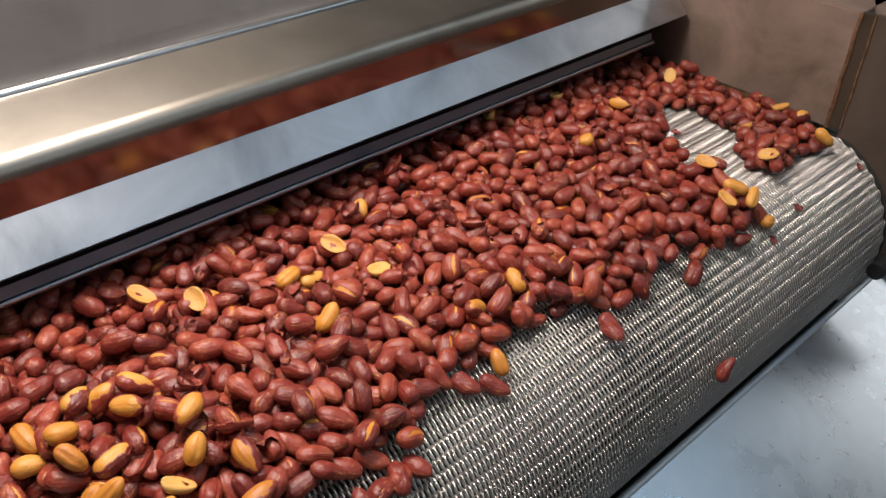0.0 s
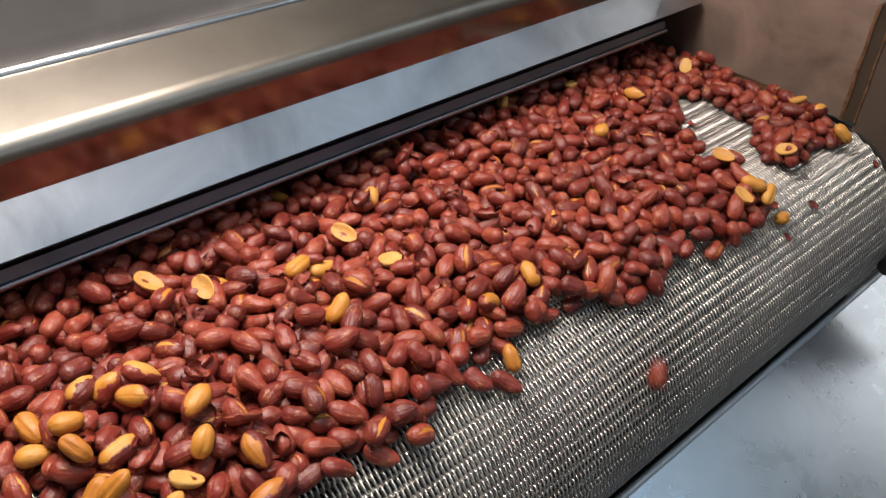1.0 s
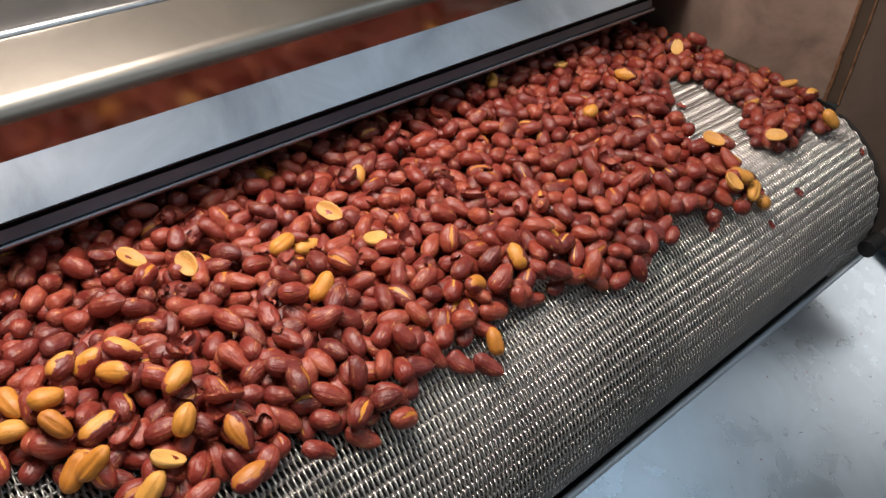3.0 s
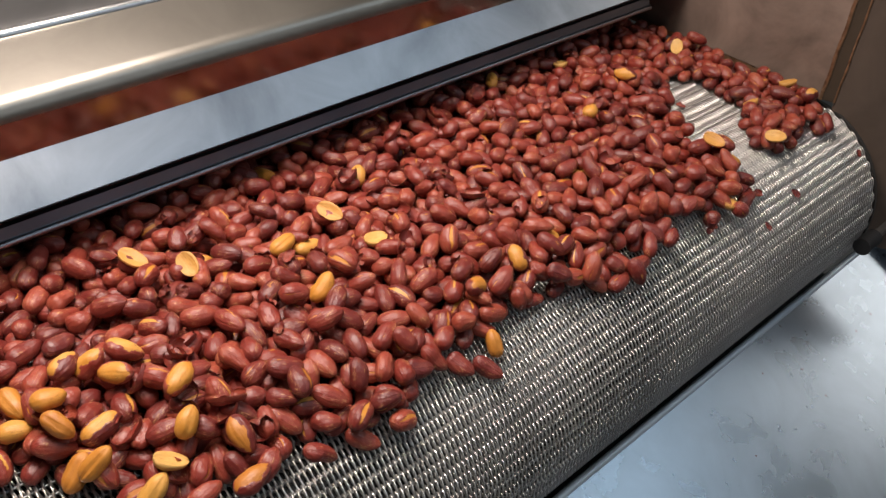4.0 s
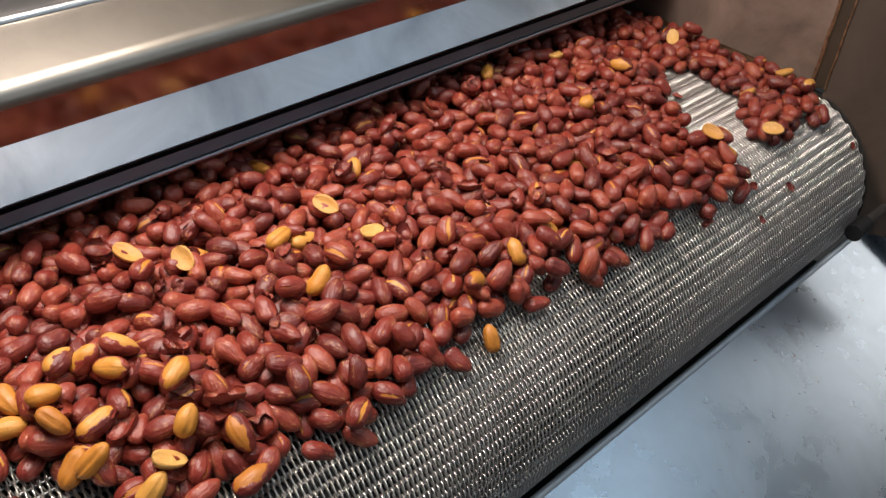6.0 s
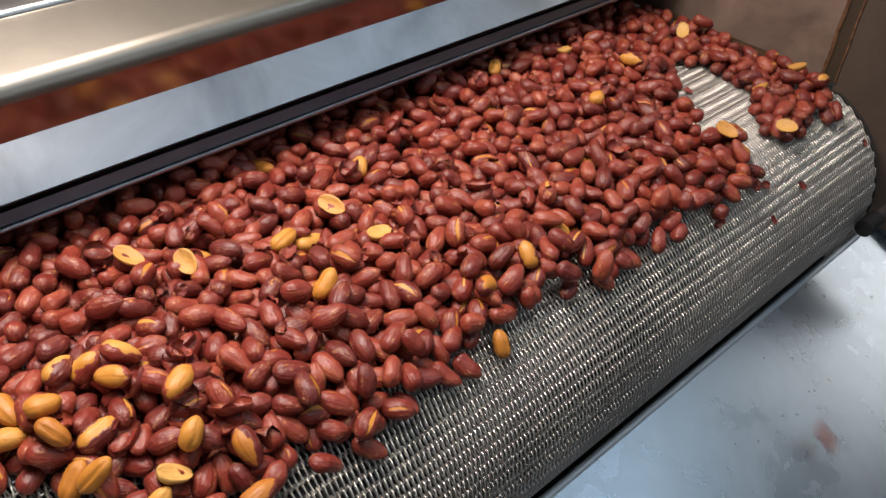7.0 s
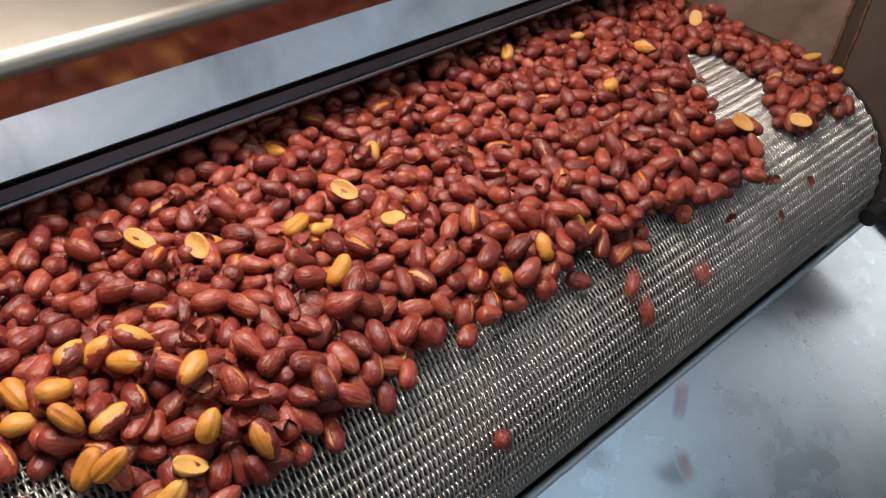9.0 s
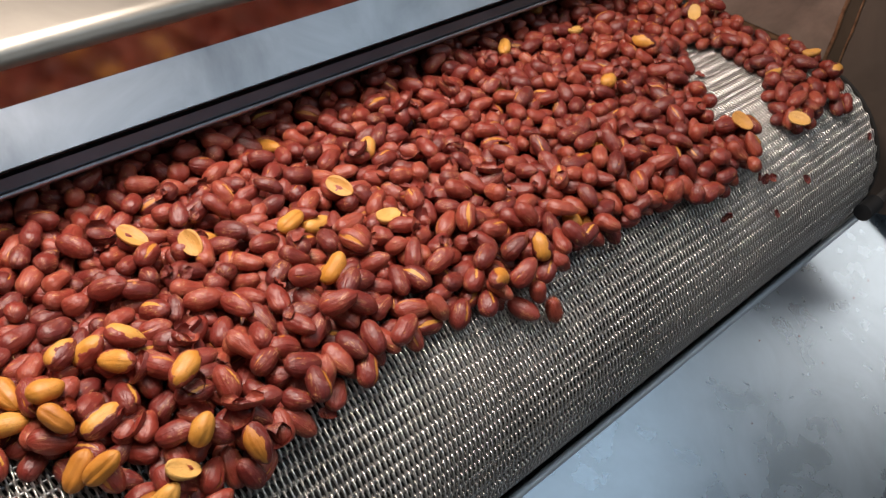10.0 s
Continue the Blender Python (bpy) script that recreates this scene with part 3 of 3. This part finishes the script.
def heap():
    """Drops nuts one by one on a height field; gives rows of shape, s, y, height and turn."""
    rng = random.Random(5)
    cell = 0.0015
    S0, YB = -0.235, -0.09
    ns, ny = int(0.30 / cell), int((0.60 - YB) / cell)
    H = np.zeros((ns, ny))
    made = []

    def drop(kind, s, y, yaw, sink=82, tilt=0.8):
        _, l, w, _, _ = SHAPES[kind]
        i0, j0 = int((s - S0) / cell), int((y - YB) / cell)
        rad = int(l / 2 / cell) + 1
        i1, i2, j1, j2 = max(0, i0 - rad), min(ns, i0 + rad + 1), max(0, j0 - rad), min(ny, j0 + rad + 1)
        gi, gj = np.meshgrid(np.arange(i1, i2), np.arange(j1, j2), indexing="ij")
        dx, dy = S0 + (gi + 0.5) * cell - s, YB + (gj + 0.5) * cell - y
        u = (dx * math.cos(yaw) + dy * math.sin(yaw)) / (l / 2)
        v = (-dx * math.sin(yaw) + dy * math.cos(yaw)) / (w / 2)
        rr = u * u + v * v
        ok = rr < 1
        if ok.sum() < 8:
            return
        h = H[i1:i2, j1:j2]
        A = np.stack([u[ok] * l / 2, v[ok] * w / 2, np.ones(ok.sum())], 1)
        gu, gv, _ = np.linalg.lstsq(A, h[ok], rcond=None)[0]
        pu = max(-0.7, min(0.7, math.atan(gu) * tilt))
        pv = max(-0.6, min(0.6, math.atan(gv) * tilt))
        flat = 0.55 if SHAPES[kind][0] in ("half", "flake", "shell") else 1.0
        b = w / 2 * flat * np.sqrt(1 - rr[ok])
        lift = u[ok] * l / 2 * math.tan(pu) + v[ok] * w / 2 * math.tan(pv)
        zc = float(np.percentile(h[ok] + b - lift, sink))
        h[ok] = np.maximum(h[ok], zc + lift + b * 0.92)
        m = Matrix.Translation((0, 0, zc)) @ Matrix.Rotation(yaw, 4, "Z") @ Matrix.Rotation(-pu, 4, "Y") @ Matrix.Rotation(pv, 4, "X")
        made.append((kind, s, y, m))

    def pick():
        r = rng.random()
        if r < 0.60:
            k = rng.choice(BY["whole"])
        elif r < 0.955:
            k = rng.choice(BY["split"])
        elif r < 0.962:
            k = rng.choice(BY["pale"])
        else:
            k = rng.choice(BY["flake"])
        return k

    def depth(s, y):
        f = float(np.interp(y * 1000, FRONT_Y, FRONT_S)) / 1000
        return f - s

    for turn in range(3100):
        best = None
        for _ in range(14):
            s, y = rng.uniform(-0.20, 0.036), rng.uniform(-0.07, 0.561)
            d = depth(s, y)
            if d < 0 or in_gap(s, y):
                continue
            i, j = int((s - S0) / cell), int((y - YB) / cell)
            hh = float(H[max(0, i - 2):i + 3, max(0, j - 2):j + 3].mean())
            want = min(0.0138, 0.0068 + d * 0.18)
            if turn < 520:
                want = min(want, 0.006)
            if y > 0.478:
                want = min(want, 0.007)
            q = hh - want
            if q < 0 and (best is None or q < best[0]):
                best = (q, s, y)
        if best:
            k = pick()
            drop(k, best[1], best[2], rng.uniform(0, math.pi))
    # single nuts ahead of the heap
    for s, y, yaw in ((0.021, 0.213, 0.4), (0.028, 0.224, 0.5), (0.0345, 0.300, 0.2)):
        drop(rng.choice(BY["whole"][:3]), s, y, yaw)
    # scraps of skin caught on the bare wires
    for s, y in ((0.0215, 0.427), (0.0402, 0.483), (0.0415, 0.566), (0.0279, 0.452), (-0.0553, 0.488), (0.0175, 0.4516), (0.047, 0.4456), (-0.010, 0.020)):
        drop(rng.choice(BY["flake"]), s, y, rng.uniform(0, 3), 60)
    # loose skin among the nuts
    loose = random.Random(21)
    for _ in range(110):
        s, y = loose.uniform(-0.15, -0.0125), loose.uniform(-0.05, 0.475)
        if not in_gap(s, y):
            drop(loose.choice(BY["flake"]), s, y, loose.uniform(0, 3), 50, 1.0)
    # empty torn skins, most of them round the pale kernels
    for n in range(34):
        s, y = (loose.uniform(-0.045, 0.012), loose.uniform(0.055, 0.125)) if n < 13 else (loose.uniform(-0.12, -0.014), loose.uniform(0.07, 0.47))
        if not in_gap(s, y) and s < np.interp(y * 1000, FRONT_Y, FRONT_S) / 1000:
            drop(loose.choice(BY["shell"]), s, y, loose.uniform(0, 3), 62, 0.9)
    # pale kernels that lie on top
    for k, spots in PALE.items():
        for n, (s, y, yaw) in enumerate(spots):
            drop(BY[k][n % len(BY[k])], s / 1000, y / 1000, radians(yaw), 82 if k == "half" else 62, 0.8)
    return made


# where pale kernels lie at the start: s and y in millimetres, turn in degrees
PALE = {
    "half": [(-80, 144, 3), (-97, 128, 30), (-2, 433, 12), (19, 416, 169), (-21, 512, 97), (9, 484, 5), (-99, 542, 134), (-118, 436, 107), (-19, 555, 68), (-49, 224, 90), (-74, 216, 18), (1, 88, 67)],
    "pale": [(-52, 56, 4), (-39, 65, 84), (-28, 63, 32), (-17, 62, 114), (-11, 67, 85), (-4, 98, 123), (5, 78, 107), (-64, 400, 118), (21, 234, 170), (16, 431, 40), (24, 437, 120), (37, 446, 75), (17, 544, 20)],
    "bare": [(-50, 85, 82), (-39, 90, 32), (-48, 98, 56), (6, 112, 0), (-25, 76, 96), (-53, 77, 117), (-17, 104, 114), (19, 106, 99), (-80, 454, 10), (-3, 556, 90), (-1, 268, 171), (1, 238, 105), (3, 452, 34)],
    "split": [(-40, 197, 19), (-34, 167, 69), (4, 251, 108), (-108, 108, 32), (-22, 180, 125)],
}

LABELS = {
    "whole": ("roasted peanut in glossy red-brown skin on the wire belt", "peanut"),
    "split": ("roasted peanut with burst skin showing its yellow kernel", "peanut"),
    "pale": ("skinless golden-yellow roasted peanut on the belt", "peanut"),
    "half": ("half of a yellow peanut kernel, split face up", "peanut half"),
    "shell": ("empty torn peanut skin, red-brown and curled", "peanut skin"),
    "flake": ("curled scrap of red-brown peanut skin", "peanut skin"),
}
SINGLE = []     # (object, s, y, pose on the belt)


def place_nuts():
    made = heap()
    V, F, UV, MI, nv = [], [], [], [], 0
    for kind, s, y, m in made:
        name, l, w, pieces, meshes = SHAPES[kind]
        if s > -0.012 or name in ("pale", "half"):
            ob = new(meshes[0].name.split(".")[0], meshes[0])
            for extra in meshes[1:]:
                k = new(extra.name.split(".")[0], extra)
                k.parent = ob
                tagged(k, "golden-yellow kernel in the burst skin")
            lab, cat = LABELS[name]
            tagged(ob, lab, cat, "nuts riding on the belt")
            SINGLE.append((ob, s, y, m))
            continue
        full = np.array(Matrix.Translation((XC + s, y, ZC + RO)) @ m)
        for (v, f, uv), mat in pieces:
            V.append(v @ full[:3, :3].T + full[:3, 3])
            F.append(f + nv)
            UV.append(uv)
            MI.append(np.full(len(f), (SKIN, KERNEL, HALFM).index(mat)))
            nv += len(v)
    me = mesh_of("peanut_heap", np.vstack(V), np.vstack(F), [SKIN, KERNEL, HALFM], True, np.vstack(UV), np.concatenate(MI).astype(np.int32))
    return tagged(new("peanut_heap", me), "heap of roasted red-skinned peanuts on the wire belt", "peanuts", kind="stuff")


HEAP = place_nuts()


def crumbs():
    """Specks of skin and crumbs left on the chute."""
    rng, V, F, nv = random.Random(17), [], [], 0
    tilt = np.array(pose(TX, 0, TZ, 0, math.degrees(SL), 0))
    for _ in range(40):
        v, f, uv = flake_shape(rng, rng.uniform(0.0006, 0.0017))
        a = rng.uniform(0, 6.28)
        r = np.array([[math.cos(a), -math.sin(a), 0], [math.sin(a), math.cos(a), 0], [0, 0, 0.6]])
        at = np.array([rng.uniform(0.02, 0.30), rng.uniform(0.05, 0.60), 0.0006])
        V.append((v @ r.T + at) @ tilt[:3, :3].T + tilt[:3, 3])
        F.append(f + nv)
        nv += len(v)
    tagged(new("crumbs", mesh_of("crumbs", np.vstack(V), np.vstack(F), [SKIN], True, np.zeros((nv, 2)))), "dark specks and skin crumbs on the chute", "crumbs", kind="stuff")


crumbs()

# ---- what moves ----
# times at which a nut tips over the roller, and its place across the belt
FALLS = [(-0.14, 0.37), (0.0, 0.297), (0.23, 0.418), (0.31, 0.436), (0.35, 0.441), (0.39, 0.39), (0.87, 0.304), (0.89, 0.309), (1.27, 0.4), (1.34, 0.394), (1.35, 0.379), (1.74, 0.405), (1.79, 0.434), (1.82, 0.475), (1.83, 0.377), (1.85, 0.474), (2.28, 0.535), (4.4, 0.176), (4.77, 0.334), (4.78, 0.311), (4.79, 0.291), (4.82, 0.324), (4.92, 0.229), (4.92, 0.293), (4.94, 0.224), (5.39, 0.427), (6.71, 0.462), (7.21, 0.412), (7.21, 0.457), (7.25, 0.406), (7.3, 0.364), (7.88, 0.163), (8.4, 0.452), (8.46, 0.162), (8.5, 0.137), (8.5, 0.163), (8.5, 0.208), (8.5, 0.235), (8.76, 0.339), (8.8, 0.324), (8.86, 0.212), (8.88, 0.312), (8.88, 0.355), (8.91, 0.314), (9.0, 0.325), (9.94, 0.259), (10.0, 0.248)]

# blanched nuts that go early: time, and their place at the start
EARLY = [(2.96, 0.037, 0.446), (3.10, 0.024, 0.437), (3.14, 0.016, 0.431), (3.42, 0.017, 0.544)]

# how far the heap reaches over the roller, across the belt and in time (millimetres)
EDGE_Y = [0, 110, 140, 165, 180, 200, 225, 245, 270, 290, 305, 325, 355, 380, 415, 455, 500, 560]
EDGE = {
    0: [26, 26, 25, 31, 24, 17, 16, 16, 16, 20, 22, 27, 20, 27, 32, 35, 30, 32],
    2.5: [25, 25, 20, 25, 32, 24, 19, 22, 21, 23, 25, 34, 29, 26, 27, 29, 31, 31],
    4.5: [29, 28, 28, 32, 27, 33, 27, 29, 28, 32, 31, 26, 29, 30, 29, 29, 31, 31],
    7.5: [38, 38, 37, 34, 33, 31, 29, 34, 28, 34, 39, 35, 31, 41, 41, 41, 39, 39],
    10: [37, 36, 27, 29, 27, 25, 29, 33, 34, 34, 27, 30, 35, 40, 41, 41, 40, 40],
}


def reach(y, t):
    ts = sorted(EDGE)
    return float(np.interp(t, ts, [np.interp(y * 1000, EDGE_Y, EDGE[k]) for k in ts])) / 1000


def fall_path():
    """Rolling over the roller, free fall and the slide down the chute: rows of time, x, z."""
    a, w, dt, r, t = 0.037 / RO, 0.6, 0.002, RO + 0.005, 0.0
    out = []
    while (w * r) ** 2 / r < 9.81 * math.cos(a):
        out.append((t, XC + r * math.sin(a), ZC + r * math.cos(a)))
        w += 9.81 * 0.62 / r * math.sin(a) * dt
        a, t = a + w * dt, t + dt
    x, z = out[-1][1:]
    vx, vz = w * r * math.cos(a), -w * r * math.sin(a)
    while x < 0.26:
        vz -= 9.81 * dt
        x, z, t = x + vx * dt, z + vz * dt, t + dt
        low = TZ - (x - TX) * math.tan(SL) + 0.006
        if z < low:
            nx, nz = math.sin(SL), math.cos(SL)
            vn = vx * nx + vz * nz
            if vn < 0:
                vx, vz = vx - 1.25 * vn * nx, vz - 1.25 * vn * nz
            z, vx = low, vx * 0.998
        out.append((t, x, z))
    return out


def riding(s0, y, m, t):
    return on_belt(s0 + SPEED * t, y) @ m


def motions():
    rng = random.Random(8)
    for ob, s0, lean in BELT_ROWS:
        walk(ob, [(t, on_belt(s0 + SPEED * t, 0) @ lean) for t in (0, 2, 4, 6, 8, 10)])
    walk(ROLLER, [(t, pose(XC, Y0 + 0.002, ZC, 0, math.degrees(SPEED * t / RO), 0)) for t in (0, 5, 10)])
    walk(HEAP, [(0, pose(0, 0, 0)), (10, pose(SPEED * 10, 0, 0))])
    path = fall_path()
    when = {}
    for t0, s0, y in EARLY:
        when[min((abs(s - s0) + abs(yy - y), i) for i, (ob, s, yy, m) in enumerate(SINGLE) if ob.name.startswith("blanched"))[1]] = (t0, y)
    for t0, y in sorted(FALLS, key=lambda e: -e[0]):
        free = [(s0 - abs(yy - y) * 1.2, i) for i, (ob, s0, yy, m) in enumerate(SINGLE) if i not in when and not ob.name.startswith("skin_") and abs(yy - y) < 0.035 and m.translation.z < 0.012 and s0 + SPEED * t0 < 0.044]
        if free:
            when[max(free)[1]] = (t0, y)
    for i, (ob, s0, y, m) in enumerate(SINGLE):
        if i in when or ob.name.startswith("skin_"):
            continue
        slack = rng.uniform(-0.002, 0.002)
        t = next((q / 10 for q in range(101) if s0 + SPEED * q / 10 > reach(y, q / 10) + slack), None)
        if t is not None:
            t = max(t, 0.3)
            t = math.floor(t * 2) / 2 + rng.uniform(0.02, 0.10)
            when[i] = (t, y)
    for i, (ob, s0, y, m) in enumerate(SINGLE):
        if i not in when:
            walk(ob, [(t, riding(s0, y, m, t)) for t in ((0, 2.5, 5, 7.5, 10) if s0 > -0.03 else (0, 10))])
            continue
        t0, ye = when[i]
        lead = 0.22
        rows = [(t, riding(s0, y, m, t)) for t in (0, 2, 4, 6, 8) if t < t0 - lead - 0.2]
        if t0 > lead + 0.05:
            rows.append((t0 - lead, riding(s0, y, m, t0 - lead)))
        turn = m.to_3x3().to_4x4()
        axis = Vector((rng.uniform(-0.5, 0.5), 1, rng.uniform(-0.4, 0.4))).normalized()
        spin, drift, stop = rng.uniform(9, 16), rng.uniform(-0.06, 0.06), rng.uniform(0.14, 0.25)
        last, final = -1, None
        for t, x, z in path:
            if t - last < 0.0399 or x > stop:
                continue
            last = t
            if t0 + t < -0.001:
                continue
            final = Matrix.Translation((x, ye + drift * t, z)) @ Matrix.Rotation(spin * t, 4, axis) @ turn
            if t0 + t <= 10.3:
                rows.append((round(t0 + t, 3), final))
        if not rows:
            continue
        if rows[0][0] > 0.001:
            rows.insert(0, (0, riding(s0, y, m, 0) if t0 > lead + 0.05 else rows[0][1]))
        if rows[-1][0] < 10:
            rows.append((rows[-1][0] + 0.05, final))
            if rows[-1][0] < 10:
                rows.append((10, final))
        clean = [rows[0]]
        for r in rows[1:]:
            if frame(r[0]) > frame(clean[-1][0]):
                clean.append(r)
        walk(ob, clean)


motions()
